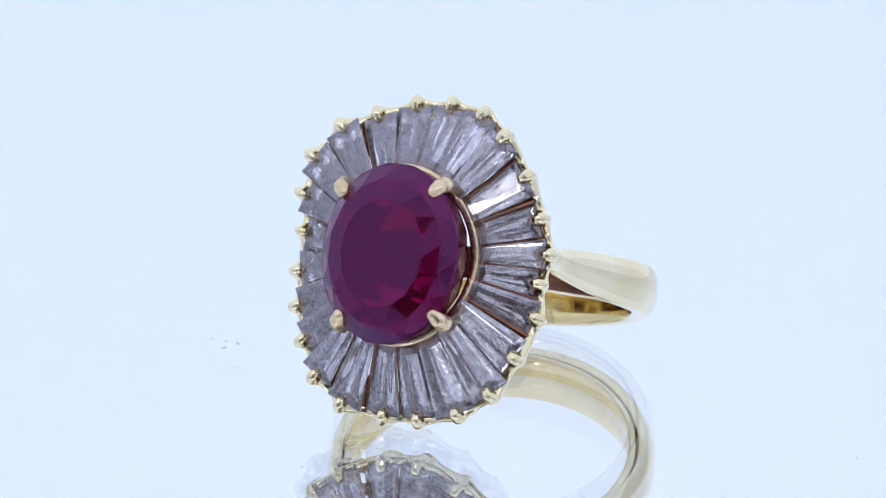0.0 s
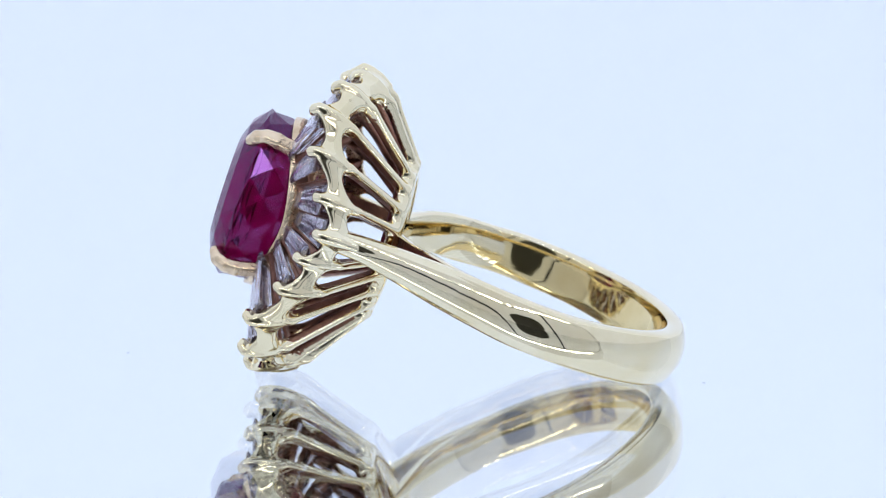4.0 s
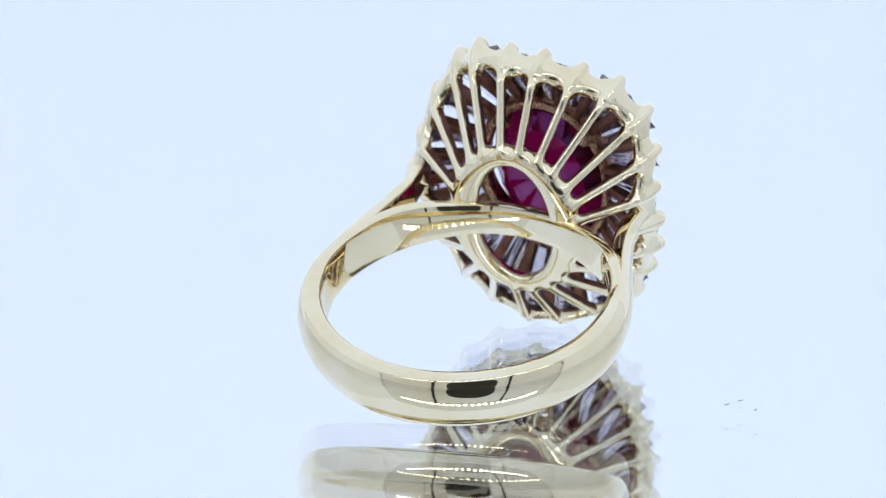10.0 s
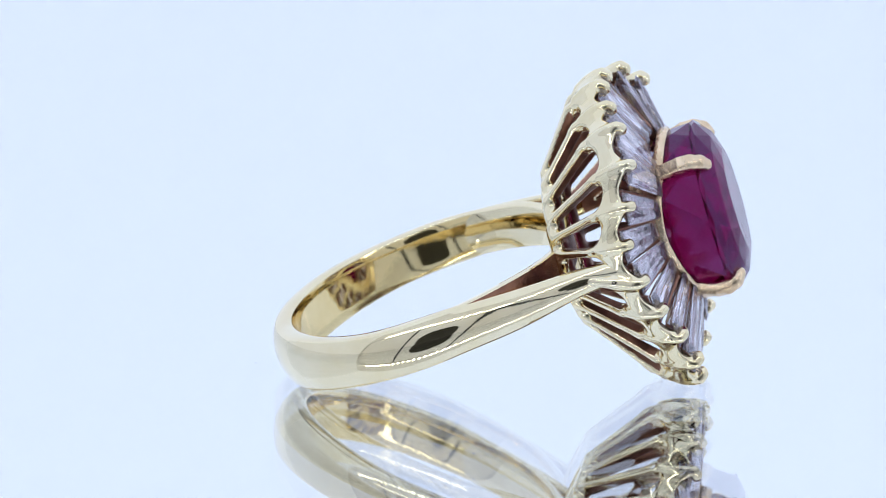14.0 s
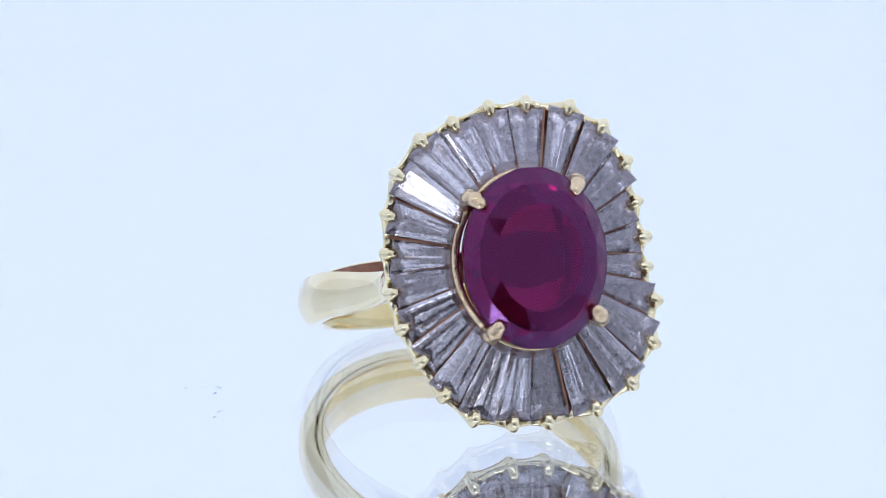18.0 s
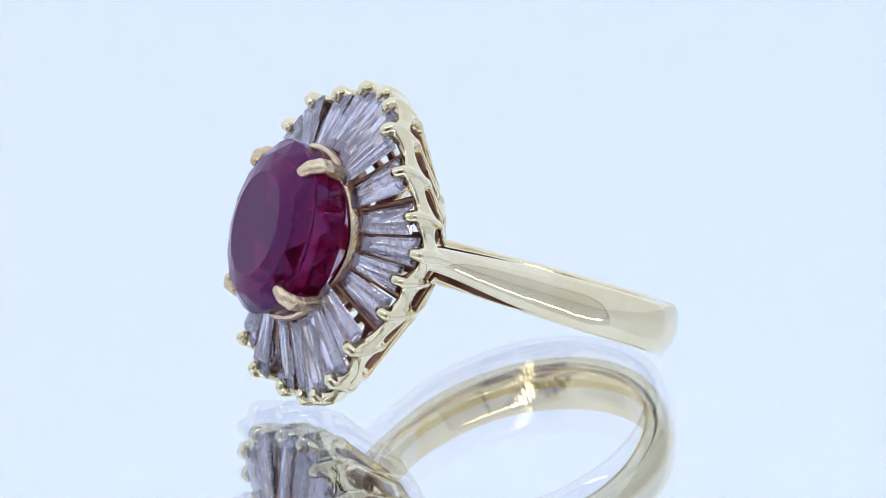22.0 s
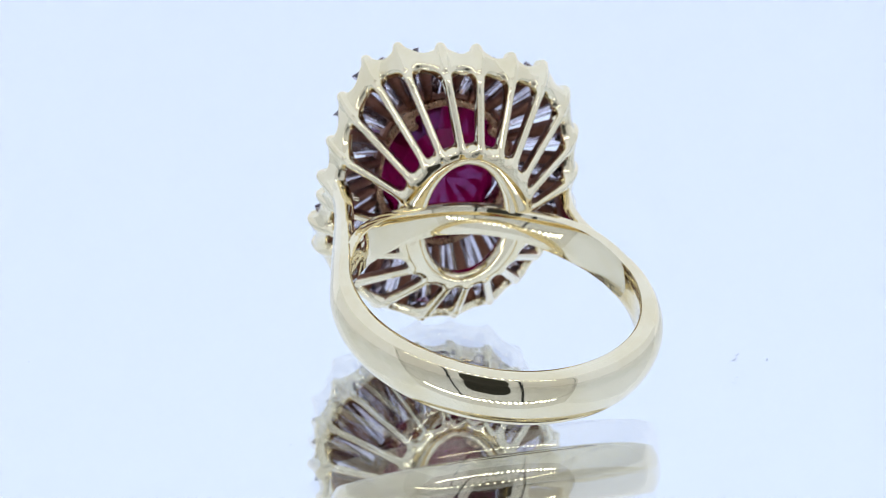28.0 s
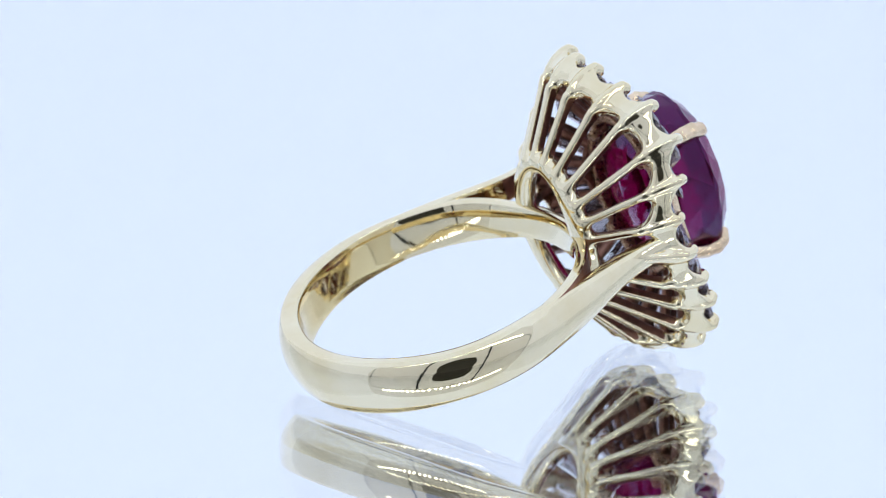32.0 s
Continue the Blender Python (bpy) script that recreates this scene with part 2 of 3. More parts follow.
# ------------------------------------------------------------------ light tent
def light_tent():
    tent = tagged(new("light_tent"), "white glowing product photo tent with open front", "light tent", kind="structure")
    W, B, F, T, G = 0.58, 0.50, -0.365, 0.56, -0.05
    for name, dims in (("back_wall", (-W, W, B, B + 0.004, G, T)), ("side_wall", (-W - 0.004, -W, F, B, G, T)),
                       ("side_wall", (W, W + 0.004, F, B, G, T)), ("roof", (-W, W, F, B, T, T + 0.004)),
                       ("floor", (-W, W, F, B, G - 0.004, G))):
        bm = bmesh.new()
        box(bm, *dims)
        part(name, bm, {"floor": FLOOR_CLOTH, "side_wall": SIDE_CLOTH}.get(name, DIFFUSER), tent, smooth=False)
    # the front flap, with an opening for the lens
    mid_z, half_w, half_h = 0.052, 0.093, 0.100
    rings = []
    for y in (F - 0.003, F):
        outer, inner = [], []
        for k in range(64):
            q = 2 * math.pi * (k + 0.5) / 64
            c, s = math.cos(q), math.sin(q)
            reach = min(W / max(abs(c), 1e-6), ((T if s > 0 else -G) - (mid_z if s > 0 else -mid_z)) / max(abs(s), 1e-6))
            outer.append(Vector((reach * c, y, mid_z + reach * s)))
            inner.append(Vector((half_w * math.copysign(abs(c) ** 0.8, c), y, mid_z + half_h * math.copysign(abs(s) ** 0.8, s))))
        for corner in ((W, T), (-W, T), (-W, G), (W, G)):
            spot = min(outer, key=lambda p: (p.x - corner[0]) ** 2 + (p.z - corner[1]) ** 2)
            spot.x, spot.z = corner
        rings += [outer, inner] if y < F else [inner, outer]
    bm = rings_mesh(rings, closed=True)
    flap = part("front_flap", bm, FRONT_CLOTH, tent, "white cloth front flap with a lens opening", smooth=False)
    for sx in (-1, 1):
        bm = bmesh.new()
        box(bm, *sorted((sx * 0.142, sx * 0.154)), F, F + 0.003, G, 0.268)
        part("zip", bm, BLACK_PLASTIC, flap, "black zip of the front flap", smooth=False)
    # dark piping along the flap's rounded edge
    half, top_z, rad = 0.545, 0.272, 0.09
    line = [Vector((-half, F + 0.002, G)), Vector((-half, F + 0.002, top_z - rad))]
    for k in range(1, 9):
        q = math.pi / 2 * k / 8
        line.append(Vector((-half + rad * (1 - math.cos(q)), F + 0.002, top_z - rad + rad * math.sin(q))))
    line += [Vector((-p.x, p.y, p.z)) for p in reversed(line)]
    rings = []
    for i, p in enumerate(line):
        tan = (line[min(i + 1, len(line) - 1)] - line[max(i - 1, 0)]).normalized()
        side = tan.cross(Vector((0, 1, 0)))
        rings.append([p + side * (0.0022 * math.cos(k * math.pi / 3)) + Vector((0, 0.0022 * math.sin(k * math.pi / 3), 0)) for k in range(6)])
    part("piping", rings_mesh(rings), BLACK_PLASTIC, flap, "thin dark piping round the front flap")
    # unseen sheet, added to keep what the lens opening mirrors dim
    bm = bmesh.new()
    box(bm, -0.6, 0.6, -0.9, -0.895, -0.3, 0.7)
    part("room_stand_in", bm, ROOM_GREY, tent, "unseen grey sheet standing in for the dim room behind the camera", smooth=False)


def led_strip(y, z, half, n):
    """Two staggered rows of diodes on a rail that hangs over the front flap."""
    strip = tagged(new("led_strip"), "white rail with two rows of lit diodes", "lamp")
    bm = bmesh.new()
    box(bm, -half - 0.02, half + 0.02, y - 0.006, y - 0.002, z - 0.004, z + 0.052)
    rail = part("rail", bm, RAIL_WHITE, strip, smooth=False)
    die = None
    for row in range(2):
        for i in range(n):
            x = -half + 2 * half * (i + 0.15 * row) / (n - 1)
            if die is None:
                bm = bmesh.new()
                box(bm, -0.0045, 0.0045, -0.001, 0.001, -0.004, 0.021)
                ob = part("diode", bm, LED, rail, smooth=False)
                die = ob.data
            else:
                ob = new("diode", die)
                ob.parent = rail
            ob.location = (x, y, z + 0.026 * row)


# ------------------------------------------------------------------ turning mirror plate
def mirror_plate():
    plate = tagged(new("turntable_plate"), "round glass mirror plate on a turntable, lightly dusty", "turntable")
    def disc(radius, z0, z1, bevel):
        rings = []
        for r, z in ((radius - bevel, z0), (radius, z0 + bevel), (radius, z1 - bevel), (radius - bevel, z1)):
            rings.append([Vector((r * math.cos(2 * math.pi * i / 128), r * math.sin(2 * math.pi * i / 128), z)) for i in range(128)])
        return rings_mesh(rings)
    part("glass_plate", disc(0.170, -0.0042, 0.0, 0.0006), PLATE_GLASS, plate, "clear glass plate", smooth=False)
    part("silver_backing", disc(0.169, -0.0040, -GLASS_DEPTH, 0.00005), MIRROR, plate, "silvered mirror backing", smooth=False)
    part("turntable", disc(0.150, -0.040, -0.0046, 0.002), BLACK_PLASTIC, plate, "black turntable drum")
    # lint and dust
    rnd = random.Random(11)
    bm = bmesh.new()
    spots = DUST + [(rnd.uniform(-0.05, 0.05), rnd.uniform(-0.05, 0.05), 0.00006) for _ in range(30)]
    for x, y, size in spots:
        n = rnd.randint(1, 2)
        for k in range(n):
            m = Matrix.LocRotScale((x + rnd.uniform(-1, 1) * size * 2 * k, y + rnd.uniform(-1, 1) * size * k, size * 0.35),
                                   Euler((rnd.uniform(-0.3, 0.3), rnd.uniform(-0.3, 0.3), rnd.uniform(0, 6))), (size * rnd.uniform(1.2, 2.6), size * 0.5, size * 0.3))
            bmesh.ops.create_icosphere(bm, subdivisions=1, radius=1.0, matrix=m)
    tagged(part("dust", bm, LINT, plate, "scattered grey lint and dust"), kind="stuff")
    return plate


# ------------------------------------------------------------------ the ring
PRONGS = [  # degrees round the head, distance from its middle, lift of the bead (mm)
    (8, 8.27, -1.50), (-5, 8.10, -0.80), (-18.6, 8.88, -0.23), (-34.9, 9.55, 1.02), (-51, 10.17, 0.80), (-65.9, 10.25, 0.27),
    (-82.7, 10.08, -0.54), (-95.6, 10.10, -0.30), (-110.5, 10.27, 0.45), (-124, 9.78, 0.74), (-138.4, 8.99, 0.43), (-153.2, 8.60, -0.19),
    (-168.6, 8.31, -0.70), (174.1, 8.25, -1.00), (158.8, 8.80, -0.21), (143.7, 9.46, 0.46), (127.9, 9.73, 0.26), (113.6, 9.44, -0.25),
    (98.4, 9.66, -0.60), (84.6, 9.78, -0.58), (69.6, 9.97, 0.29), (56.5, 9.64, 1.06), (40.2, 8.96, 0.40), (23.4, 8.33, -0.83)]
PRONGS.sort()
NP = len(PRONGS)


def round_head(deg):
    """Distance and lift at an angle, smoothly between the prongs."""
    for i in range(NP):
        a0, r0, d0 = PRONGS[i]
        a1, r1, d1 = PRONGS[(i + 1) % NP]
        span = (a1 - a0) % 360
        off = (deg - a0) % 360
        if off < span:
            f = off / span
            s = f * f * (3 - 2 * f)
            return r0 + (r1 - r0) * s, d0 + (d1 - d0) * s, f
    return PRONGS[0][1], PRONGS[0][2], 0


def ell(deg, A, B):
    """The point of an ellipse that lies at an angle from its middle."""
    c, s = math.cos(radians(deg)), math.sin(radians(deg))
    r = 1 / math.sqrt((c / A) ** 2 + (s / B) ** 2)
    return r * c, r * s


def inner_lift(deg):
    """Height of the stones' inner ends."""
    e = ell(deg, 4.35, 5.35)
    return 0.55 * round_head(deg)[1] + 1.25 + 0.45 * (e[1] / 5.35) ** 4


RING_C = (BAND_A, BAND_B, BAND_D)


def band_point(phi, radius, b):
    """phi 0 points to the head's back; the band's plane leans a little against the head."""
    a = RING_C[0] + radius * math.sin(phi)
    d = RING_C[2] + radius * math.cos(phi)
    lean = BAND_ROLL * (a - RING_C[0]) + BAND_PITCH * (d - RING_C[2])
    return at(a, RING_C[1] + b + lean, d)


def make_ring():
    ring = tagged(new("cocktail_ring"), "yellow gold cocktail ring with oval ruby and fan of baguette diamonds", "ring")

    # shank: a domed horseshoe that leaves the hoop's circle and runs straight out to the rim
    def lean(a, d):
        return RING_C[1] + BAND_ROLL * (a - RING_C[0]) + BAND_PITCH * (d - RING_C[2])
    pts = []
    for s in (-1, 1):
        if s > 0:
            arm = [Vector((7.05, 1.02, -1.9)), Vector((6.74, 0.93, -4.0)), Vector((6.82, 0.76, -6.0)), Vector((7.42, 0.52, -9.0))]
        else:
            arm = [Vector((-7.05, -0.66, -1.7)), Vector((-6.75, -0.80, -4.0)), Vector((-6.97, -1.0, -6.0)), Vector((-8.08, -1.27, -9.0))]
        for deg in (80 if s > 0 else 69, 89 if s > 0 else 83, 98, 112, 126, 140, 154, 168):
            p = radians(deg)
            a, d = RING_C[0] + s * (INNER_R + 0.12) * math.sin(p), RING_C[2] + (INNER_R + 0.12) * math.cos(p)
            arm.append(Vector((a, lean(a, d), d)))
        pts.append(arm)
    back = Vector((RING_C[0], lean(RING_C[0], RING_C[2] - INNER_R), RING_C[2] - INNER_R - 0.12))
    path = spline(pts[0] + [back] + pts[1][::-1], 200)
    for _ in range(60):
        path = [path[0]] + [p * 0.5 + (q + r) * 0.25 for q, p, r in zip(path, path[1:], path[2:])] + [path[-1]]
    rings = []
    for i, c in enumerate(path):
        tan = (path[min(i + 1, 200)] - path[max(i - 1, 0)]).normalized()
        outw = tan.cross(Vector((0, 1, 0))).normalized()
        if outw.dot(c - Vector((RING_C[0], c[1], RING_C[2]))) < 0:
            outw.negate()
        f = abs(i / 100 - 1)
        w = 0.74 + 0.66 * smoothstep(-c[2], 2.8, 11.5) + 0.14 * smoothstep(-c[2], 10, 15) + 0.20 * smoothstep(-c[2], 17, 23)
        t = 1.59 - 0.34 * smoothstep(f, 0.4, 0.7) - 0.20 * smoothstep(f, 0.75, 1.0)
        dome = w * (1.7 - 0.4 * smoothstep(f, 0.35, 0.8))
        edge = t - dome + math.sqrt(dome * dome - w * w * 0.77)
        side = [(w * 0.90, 0.0), (w * 0.95, 0.05), (w * 0.985, 0.17), (w, edge * 0.42), (w * 0.997, edge * 0.62), (w * 0.975, edge * 0.82), (w * 0.935, edge * 0.94)]
        prof = [(-b, h) for b, h in side]
        for k in range(21):
            q = -0.877 + 1.754 * k / 20
            prof.append((w * q, t - dome + math.sqrt(dome * dome - (w * q) ** 2)))
        prof += side[::-1] + [(w * 0.5, -0.035), (-w * 0.5, -0.035)]
        rings.append([at(*(c + Vector((0, b, 0)) + outw * h)) for b, h in prof])
    shank = part("shank", rings_mesh(rings), GOLD, ring, "smooth domed yellow gold band", sharp=70)
    # the inside is yellower: gold mirrored in gold, painted as a deeper colour
    # the arms' inner faces beside the basket get the dark metal
    shank.data.materials.append(TARNISH_SHADE)
    shank.data.materials.append(BOUNCE_GOLD)
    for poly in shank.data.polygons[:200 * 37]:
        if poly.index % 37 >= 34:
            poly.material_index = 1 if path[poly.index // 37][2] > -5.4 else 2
    # slim inner bridge that closes the hoop under the head
    rings = []
    for i in range(61):
        phi = radians(-96 + 192 * i / 60)
        f = abs(i / 30 - 1)
        w, t = 1.02 + 0.40 * smoothstep(f, 0.15, 0.6), 0.75
        prof = [(-w * 0.95, 0.08), (-w, 0.22), (-w, t - 0.1), (-w * 0.94, t), (w * 0.94, t), (w, t - 0.1), (w, 0.22), (w * 0.95, 0.08), (w * 0.75, 0.01), (w * 0.4, -0.04), (0, -0.055), (-w * 0.4, -0.04), (-w * 0.75, 0.01)]
        rings.append([band_point(phi, INNER_R - 0.05 - 0.28 * (1 - smoothstep(f, 0.25, 0.6)) + 0.22 * smoothstep(f, 0.72, 0.95) + h + 0.07 * b * (1 - smoothstep(f, 0.3, 0.7)), b) for b, h in prof])
    # the bridge's face towards the basket gets the dark metal too
    part("bridge", rings_mesh(rings), GOLD, ring, "slim gold bridge under the basket", inner=(TARNISH_SHADE, 3, 4, 13))

    # the cast basket: scalloped wall, beads, ribs and oval base ring
    turn = np.radians(np.arange(-180, 180.1, 0.5))
    table = np.array([round_head(math.degrees(q)) for q in turn])
    reach_in = np.array([math.hypot(*ell(math.degrees(q), 4.05, 4.95)) for q in turn])
    slopes = (table[:, 0] - reach_in) / (table[:, 1] + 5.85)

    def wall(P):
        rho, q = np.hypot(P[..., 0], P[..., 1]), np.arctan2(P[..., 1], P[..., 0])
        r, d = np.interp(q, turn, table[:, 0]), np.interp(q, turn, table[:, 1])
        slope = np.interp(q, turn, slopes)
        mid = np.interp(q, turn, 1 - np.abs(2 * table[:, 2] - 1))        # 0 at a bead, 1 half way to the next
        depth = d - P[..., 2]
        high = 0.10 + 0.52 * np.sin(math.pi * mid / 2) ** 1.5
        arch = np.clip((1 - mid) / 0.86, 0, 0.995)
        deep = 1.78 + 1.15 * (1 - np.sqrt(1 - arch ** 2.6))
        swell = 0.05 - 0.15 * np.sin(math.pi * mid / 2) ** 2
        x = (depth - 1.15) / 0.32
        mean = r + swell - slope * 0.32 * np.log1p(np.exp(x)) - 0.22
        lean = 1 / np.sqrt(1 + (slope / (1 + np.exp(-x))) ** 2)
        skin = np.abs(rho - mean) * lean - 0.29
        return soft_max(soft_max(skin, high - depth, 0.22), (depth - deep) * 0.8, 0.2)

    def wall_mean(an, r, d, depth):
        e = math.hypot(*ell(an, 4.05, 4.95))
        slope = (r - e) / (d + 5.85)
        return r + 0.10 - slope * 0.32 * math.log(1 + math.exp((depth - 1.15) / 0.32)) - 0.20

    def base_oval(P):
        a, b = P[..., 0] + 0.3, P[..., 1]
        rho = np.hypot(a, b) + 1e-9
        c, q = a / rho, b / rho
        outer, inner = 1 / np.sqrt((c / 4.40) ** 2 + (q / 5.25) ** 2), 1 / np.sqrt((c / 2.55) ** 2 + (q / 4.05) ** 2)
        mean, half = (outer + inner) / 2, (outer - inner) / 2
        level = -5.36 - 0.30 * (mean * c / 3.4) ** 2
        # the outside slopes like the ribs
        x, y = np.abs(rho - mean - 0.20 * (P[..., 2] - level)) / half, np.abs(P[..., 2] - level) / 0.60
        return ((x ** 2.3 + y ** 2.3) ** (1 / 2.3) - 1) * 0.55

    bodies = [("rim", wall, 0.05, ((-11.6, -11.6, -4.2), (11.6, 11.6, 1.6))), ("base_ring", base_oval, 0.2, ((-5.6, -6.2, -6.6), (5.2, 6.2, -4.4)))]

    def near(points, pad):
        pts = np.array(points)
        return pts.min(axis=0) - pad, pts.max(axis=0) + pad
    for an, r, d in PRONGS:
        c, s = math.cos(radians(an)), math.sin(radians(an))
        pts = [((r + u) * c, (r + u) * s, d + v) for u, v in ((-0.55, -1.9), (-0.20, -1.2), (-0.02, -0.55), (-0.03, -0.10), (-0.26, 0.13), (-0.46, 0.14))]
        bodies.append(("prong", lambda P, pts=pts: rod(P, pts, (0.20, 0.27, 0.31, 0.36, 0.37, 0.32)), 0.18, near(pts, 0.9)))
    for an, r, d in PRONGS:
        if an in (8, -168.6):
            continue
        c, s = math.cos(radians(an)), math.sin(radians(an))
        e = ell(an, 4.05, 4.95)
        w0, w1 = wall_mean(an, r, d, 0.4) - 0.20, wall_mean(an, r, d, 2.3)
        line = [(w0 * c, w0 * s, d - 0.4), (w1 * c, w1 * s, d - 2.3), (e[0] - 0.3, e[1], -5.55)]
        def rib(P, line=line, c=c, s=s):
            return np.minimum(bar(P, line[0], line[1], (c, s, 0.1), 0.20, 0.30, 0.15), bar(P, line[1], line[2], (c, s, 0.3), 0.255, 0.36, 0.17))
        bodies.append(("rib", rib, 0.30, near(line, 0.9)))
    # roots where the shank grows into the rim
    for pts in (((7.62, 1.0, -3.9), (7.85, 1.08, -2.6), (8.12, 1.14, -1.7)), ((-7.62, -0.8, -3.9), (-7.9, -1.2, -2.5), (-8.12, -1.6, -1.2))):
        bodies.append(("rim", lambda P, pts=pts: rod(P, pts, (0.36, 0.42, 0.34)), 0.35, near(pts, 1.0)))
    skin = cast(bodies, (-11.6, -11.6, -6.6), (11.6, 11.6, 1.9), 0.105)
    kinds = np.array([b[0] for b in bodies])[skin[3]]

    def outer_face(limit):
        """Polished where the skin looks outwards; inward faces carry tarnish and dark reflections as one colour."""
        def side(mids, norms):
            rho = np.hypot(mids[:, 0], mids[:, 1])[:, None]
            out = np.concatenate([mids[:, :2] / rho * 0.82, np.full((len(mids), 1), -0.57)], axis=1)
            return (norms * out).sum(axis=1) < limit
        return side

    # picks inward skin, where wear and the basket's inner shade are painted together
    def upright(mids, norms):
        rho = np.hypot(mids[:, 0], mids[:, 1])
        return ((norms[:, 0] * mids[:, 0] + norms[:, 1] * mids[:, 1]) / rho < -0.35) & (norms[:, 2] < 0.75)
    rim = cast_part("rim", skin, kinds == "rim", (GOLD, WORN_SHADE), upright, ring, "scalloped gold rim of the basket")
    # the base ring's upward side gets the basket's painted shade with its tarnish
    cast_part("base_ring", skin, kinds == "base_ring", (GOLD, TARNISH_SHADE), lambda m, q: q[:, 2] > 0.6, ring, "oval gold ring under the basket")
    for index, body in enumerate(bodies):
        if body[0] == "prong":
            cast_part("prong", skin, skin[3] == index, (GOLD,), lambda m, q: np.zeros(len(m)), rim)
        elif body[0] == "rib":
            cast_part("rib", skin, skin[3] == index, (GOLD, TARNISH_SHADE), outer_face(0.12), rim)

    # the ruby's own setting: a wire collar that rises at the ends, a gallery wire below it, and four claws
    def collar_lift(q):
        return 1.05 + 1.35 * np.abs(np.sin(q)) ** 1.6

    def oval_wire(P, A, B, lift, wide, high, rounding):
        rho = np.hypot(P[..., 0] / A, P[..., 1] / B) + 1e-9
        q = np.arctan2(P[..., 1] / B, P[..., 0] / A)
        scale = np.hypot(A * np.cos(q), B * np.sin(q))
        x, y = np.abs(rho - 1) * scale - wide + rounding, np.abs(P[..., 2] - lift(q)) - high + rounding
        return np.hypot(np.maximum(x, 0), np.maximum(y, 0)) + np.minimum(np.maximum(x, y), 0) - rounding
    bodies = [("collar", lambda P: oval_wire(P, 4.28, 5.28, lambda q: collar_lift(q) - 0.36, 0.25, 0.36, 0.14), 0.05, ((-5.4, -6.4, -0.6), (5.4, 6.4, 3.2))),
              ("gallery", lambda P: oval_wire(P, 4.22, 5.22, lambda q: 0.3 + 0 * q, 0.26, 0.42, 0.15), 0.1, ((-5.0, -6.0, -0.8), (5.0, 6.0, 1.0)))]
    for a, b, d in ((-3.55, 3.65, 4.4), (-2.75, -4.35, 4.5), (3.75, -3.6, 4.4), (2.75, 4.3, 4.4)):
        r = math.hypot(a, b)
        c, s = a / r, b / r
        line = [((r + u) * c, (r + u) * s, v) for u, v in ((-0.75, -0.3), (-0.15, 1.5), (0.24, 2.9), (0.25, 3.6), (-0.02, 4.12), (-0.42, 4.42))]
        def claw(P, line=line, c=c, s=s):
            shaft = np.minimum(bar(P, line[0], line[1], (c, s, 0), 0.44, 0.36, 0.2), bar(P, line[1], line[2], (c, s, 0), 0.47, 0.38, 0.22))
            return melt(melt(shaft, bar(P, line[2], line[3], (c, s, 0), 0.49, 0.40, 0.26), 0.1), rod(P, line[3:], (0.46, 0.50, 0.40)), 0.15)
        pts = np.array(line)
        bodies.append(("claw", claw, 0.28, (pts.min(axis=0) - 1.0, pts.max(axis=0) + 1.0)))
    skin = cast(bodies, (-5.8, -6.8, -1.0), (5.8, 6.8, 5.6), 0.10)
    kinds = np.array([b[0] for b in bodies])[skin[3]]
    def flat(m, q):
        return np.zeros(len(m))
    # low parts are darker: wear, with the shade under the ruby painted in
    collar = cast_part("collar", skin, kinds == "collar", (ROSE, WORN_SHADE), lambda m, q: (m[:, 2] < collar_lift(np.arctan2(m[:, 1] / 5.28, m[:, 0] / 4.28)) - 0.45), ring, "worn rose-gold wire collar under the ruby")
    cast_part("gallery", skin, kinds == "gallery", (WORN_SHADE,), flat, collar, "dull gold gallery wire")
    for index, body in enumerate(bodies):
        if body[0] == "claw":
            # claw feet carry the same painted shade
            cast_part("claw", skin, skin[3] == index, (ROSE, WORN_SHADE), lambda m, q: m[:, 2] < 1.2, collar, "rose-toned gold claw")

    # dark cup that carries the stones' inner ends and closes the gap there; its colour holds tarnish and shade
    rings = []
    for i in range(96):
        an = 2 * math.pi * i / 96
        ca, sa = math.cos(an), math.sin(an)
        low = inner_lift(math.degrees(math.atan2(5.45 * sa, 4.42 * ca)))
        prof = ((1.05, low - 0.30), (1.07, low - 0.55), (1.06, low - 1.15), (1.02, low - 1.30), (0.98, low - 1.15), (0.985, low - 0.5), (1.0, low - 0.28))
        rings.append([at(4.42 * k * ca, 5.45 * k * sa, z) for k, z in prof])
    cup = part("cup", rings_mesh(rings, closed=True), TARNISH_SHADE, ring, "dark cup, tarnish and shade in one colour, round the ruby's setting")

    # the radial bars on which the stones rest, tarnish and shade in one colour
    for i in range(NP):
        a0 = PRONGS[i][0]
        an = a0 + ((PRONGS[(i + 1) % NP][0] - a0) % 360) / 2
        r, d, f = round_head(an)
        c, s = math.cos(radians(an)), math.sin(radians(an))
        e = ell(an, 4.55, 5.55)
        p0, p1 = Vector(((r - 0.62) * c, (r - 0.62) * s, d - 1.45)), Vector((e[0], e[1], inner_lift(an) - 1.05))
        path = [p0.lerp(p1, k / 6) for k in range(7)]
        sizes = [(0.30, 0.50 - 0.26 * k / 6) for k in range(7)]
        part("stone_seat", swept(path, Vector((0, 0, 1)), sizes, 12, 2.6), TARNISH_SHADE, cup)
        # added dark bar that stands in for the shade between neighbouring stones
        p0 = Vector(((r - 0.42) * c, (r - 0.42) * s, d - 1.12))
        p1 = p1 + Vector((0, 0, 0.36))
        path = [p0.lerp(p1, k / 6) for k in range(7)]
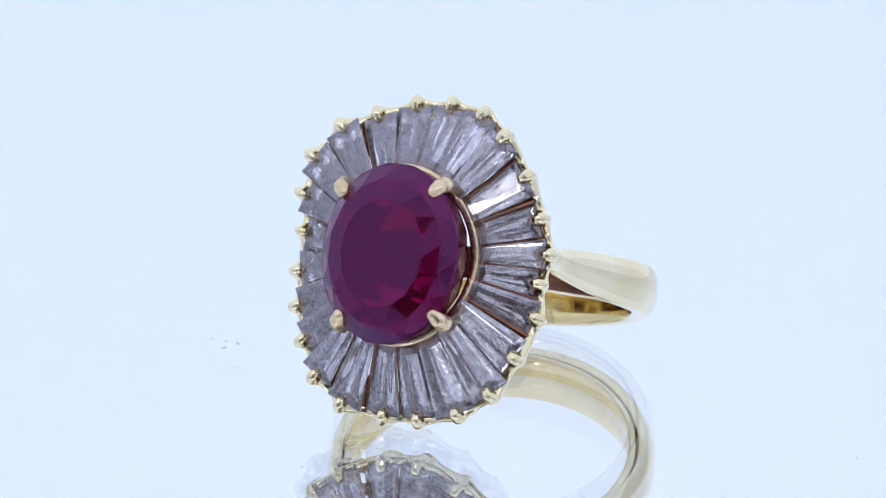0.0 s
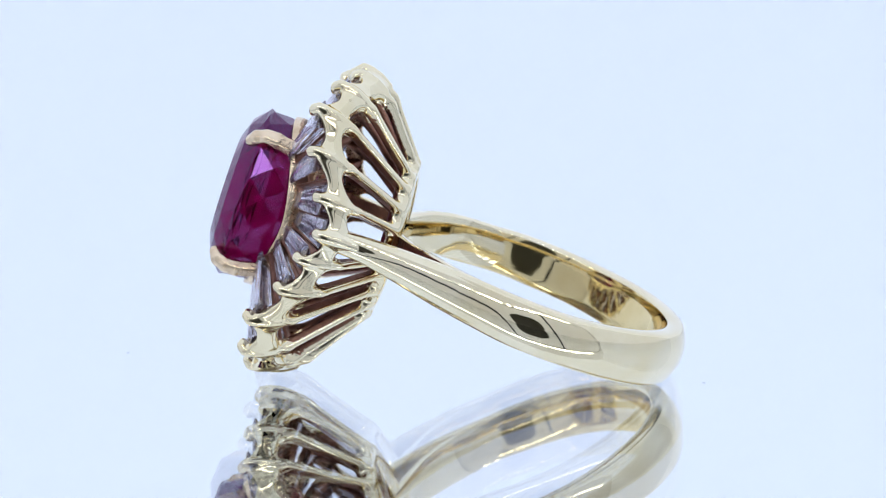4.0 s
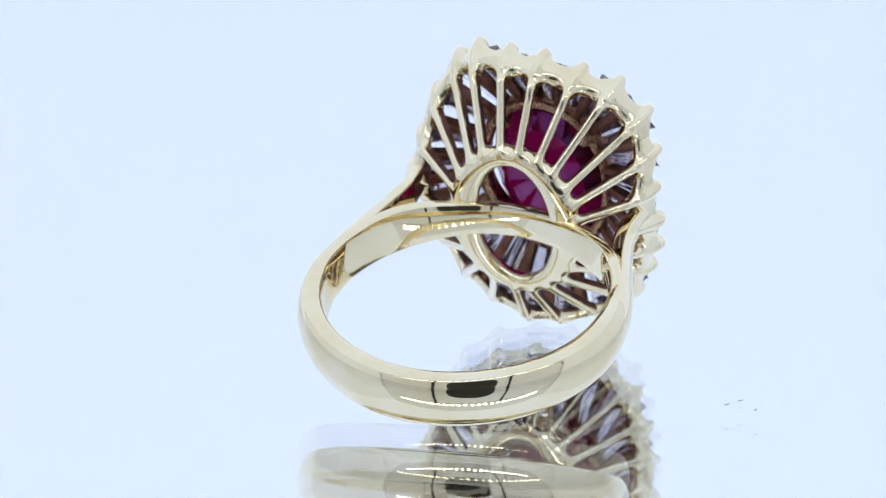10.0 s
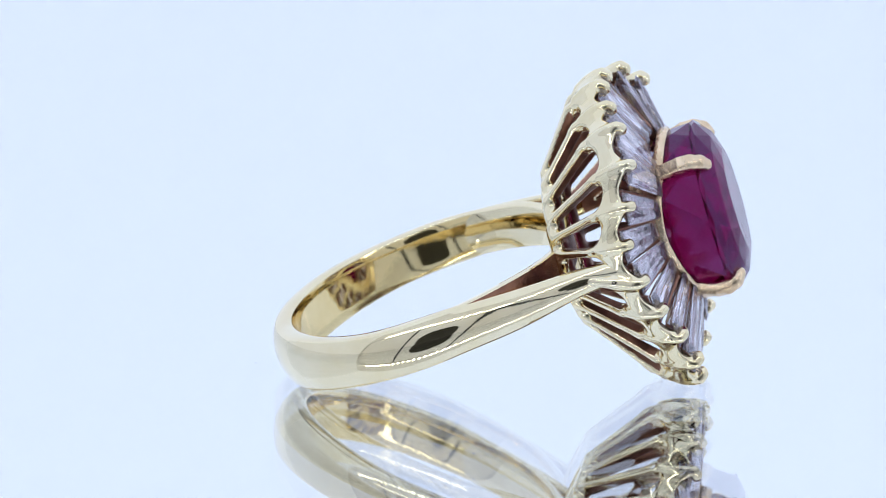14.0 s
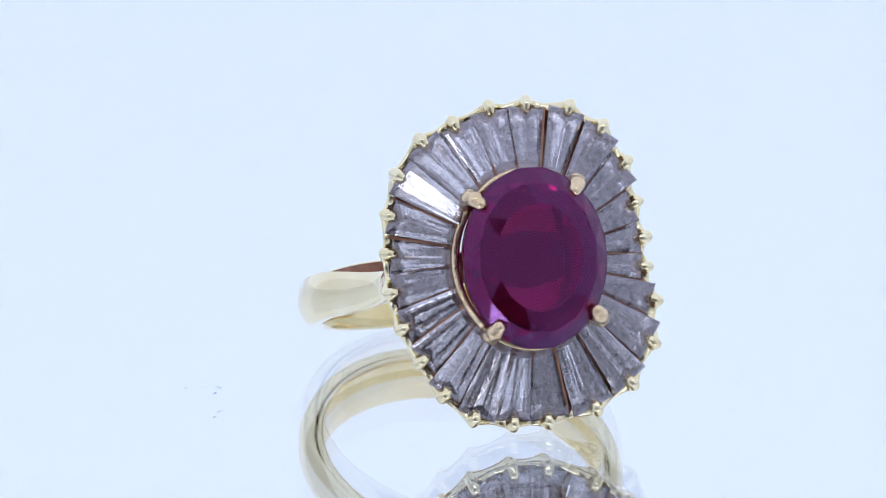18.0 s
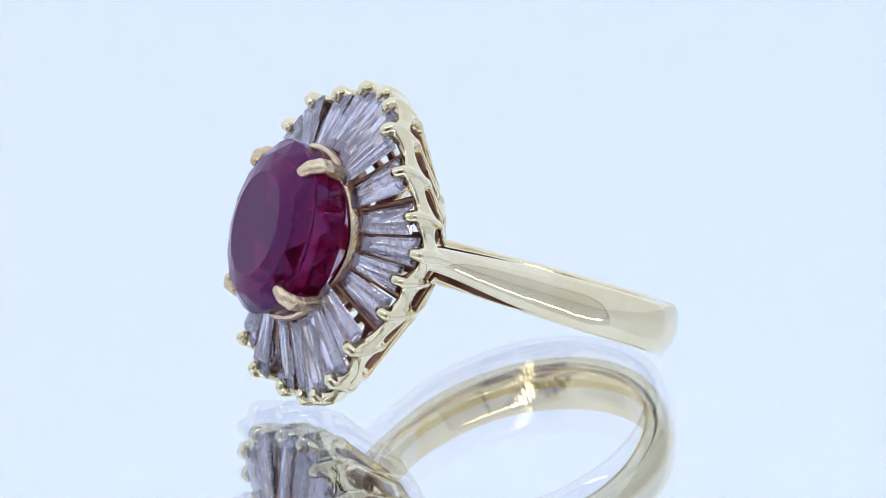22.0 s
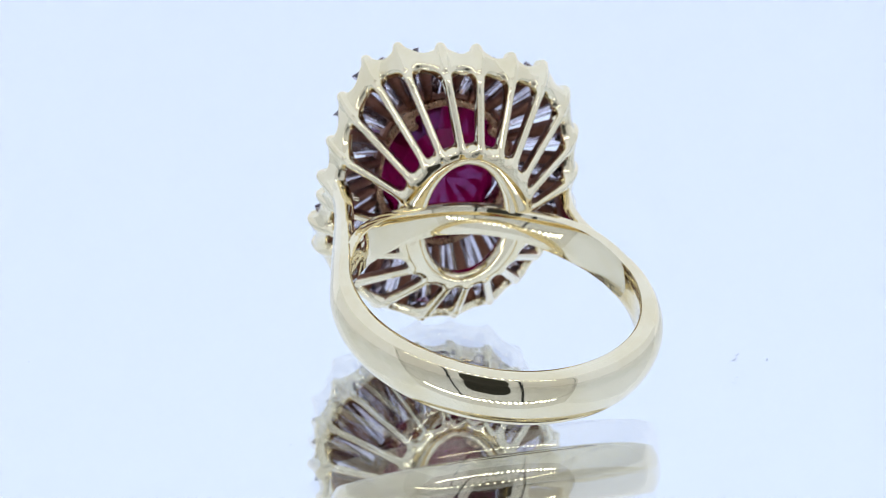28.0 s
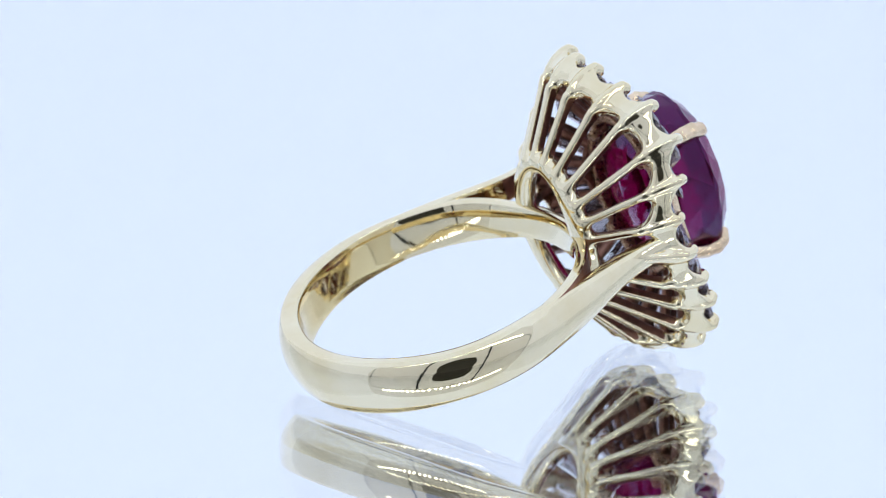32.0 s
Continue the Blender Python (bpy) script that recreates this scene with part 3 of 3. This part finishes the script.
        part("gap_fill", swept(path, Vector((0, 0, 1)), [(0.46, 0.19 - 0.09 * k / 6) for k in range(7)], 8, 3.0), TARNISH_SHADE, cup)

    # baguette diamonds: tapered step cut with a keel, worn and a little uneven
    rnd = random.Random(5)
    for i, (an, r, d) in enumerate(PRONGS):
        a_prev, a_next = PRONGS[i - 1][0], PRONGS[(i + 1) % NP][0]
        half_next, half_prev = radians(((a_next - an) % 360) / 2), radians(((an - a_prev) % 360) / 2)
        c, s = math.cos(radians(an)), math.sin(radians(an))
        e = ell(an, 4.35, 5.35)
        out = Vector(((r - 0.34) * c, (r - 0.34) * s, d - 0.08))
        inn = Vector((e[0], e[1], inner_lift(an) + rnd.uniform(-0.06, 0.06)))
        along = (out - inn).normalized()
        side = along.cross(Vector((0, 0, 1))).normalized()
        side = (side + along * rnd.uniform(-0.05, 0.05)).normalized()
        top = side.cross(along).normalized()
        top = (top + side * rnd.uniform(-0.16, 0.16)).normalized()
        L = (out - inn).length
        tight = rnd.uniform(0.90, 0.985), rnd.uniform(0.92, 0.985)
        bm = bmesh.new()

        def level(wide, inner_inset, outer_inset, down, share=0.0, slip=0.0):
            """A step of the cut: its depth below the table is down plus a share of the half width."""
            loop = []
            for g, x in ((-1, inner_inset), (1, inner_inset), (1, L - outer_inset), (-1, L - outer_inset)):
                reach = math.hypot(*e) * tight[0] + (r * tight[1] - math.hypot(*e) * tight[0]) * x / L
                w = reach * (half_prev if g > 0 else half_next)
                x = x + rnd.uniform(-0.03, 0.03)
                h = down + share * w + rnd.uniform(-0.02, 0.02) * (1 + 2 * share)
                loop.append(bm.verts.new(at(*(inn + along * x + side * (w * wide * g + w * slip) - top * h))))
            return loop
        crown = rnd.uniform(0.50, 0.62)
        slip = rnd.uniform(-0.10, 0.10)
        k1, k2, k3 = (rnd.uniform(-0.05, 0.05) for _ in range(3))
        loops = [level(crown, 0.26, 0.32, 0.0), level(crown + 0.22, 0.13, 0.16, 0.05), level(0.985, 0.02, 0.02, 0.17), level(1.0, 0.0, 0.0, 0.21)]
        for wide, inset, share in ((0.73 + k1, 0.24, 0.243), (0.42 + k2, 0.44, 0.51 + k3), (0.04, 0.66, 0.80 + k3)):
            loops.append(level(wide, inset, inset * 1.15, 0.21, share, slip * (1 - wide)))
        bm.faces.new(loops[0])
        for u, v in zip(loops, loops[1:]):
            for k in range(4):
                bm.faces.new((u[k], u[(k + 1) % 4], v[(k + 1) % 4], v[k]))
        bm.faces.new(loops[-1])
        part("baguette_diamond", bm, DIAMOND, ring, smooth=False)

    # the ruby: oval mixed cut
    bm = bmesh.new()
    n = 16
    def oval(scale, d, shift, count=n):
        return [bm.verts.new(at(4.42 * scale * math.cos(2 * math.pi * (k + shift) / count), 5.5 * scale * math.sin(2 * math.pi * (k + shift) / count), d)) for k in range(count)]
    levels = [oval(0.60, 5.25, 0), oval(0.82, 4.85, 0.5), oval(0.985, 4.05, 0), oval(1.0, 3.92, 0.5), oval(0.99, 3.72, 0),
              oval(0.965, 2.6, 0.5), oval(0.915, 1.4, 0), oval(0.60, 0.1, 0.5)]
    tip = bm.verts.new(at(0, 0, -0.5))
    bm.faces.new(levels[0])
    for li, (u, v) in enumerate(zip(levels, levels[1:])):
        for k in range(n):
            if li % 2 == 0:
                bm.faces.new((u[k], u[(k + 1) % n], v[k]))
                bm.faces.new((v[k], u[(k + 1) % n], v[(k + 1) % n]))
            else:
                bm.faces.new((v[k], v[(k + 1) % n], u[k]))
                bm.faces.new((u[k], v[(k + 1) % n], u[(k + 1) % n]))
    for k in range(n):
        bm.faces.new((levels[-1][k], levels[-1][(k + 1) % n], tip))
    part("ruby", bm, RUBY, ring, "oval faceted purplish-red ruby", smooth=False)

    return ring


light_tent()
led_strip(-0.355, 0.282, 0.39, 26)
plate = mirror_plate()
ring = make_ring()


def motions():
    turn = [(t, pose(0, 0, 0, 0, 0, TURN_RATE * (t - 19.0))) for t in TURN_TIMES]
    walk(ring, turn)
    walk(plate, turn)


motions()
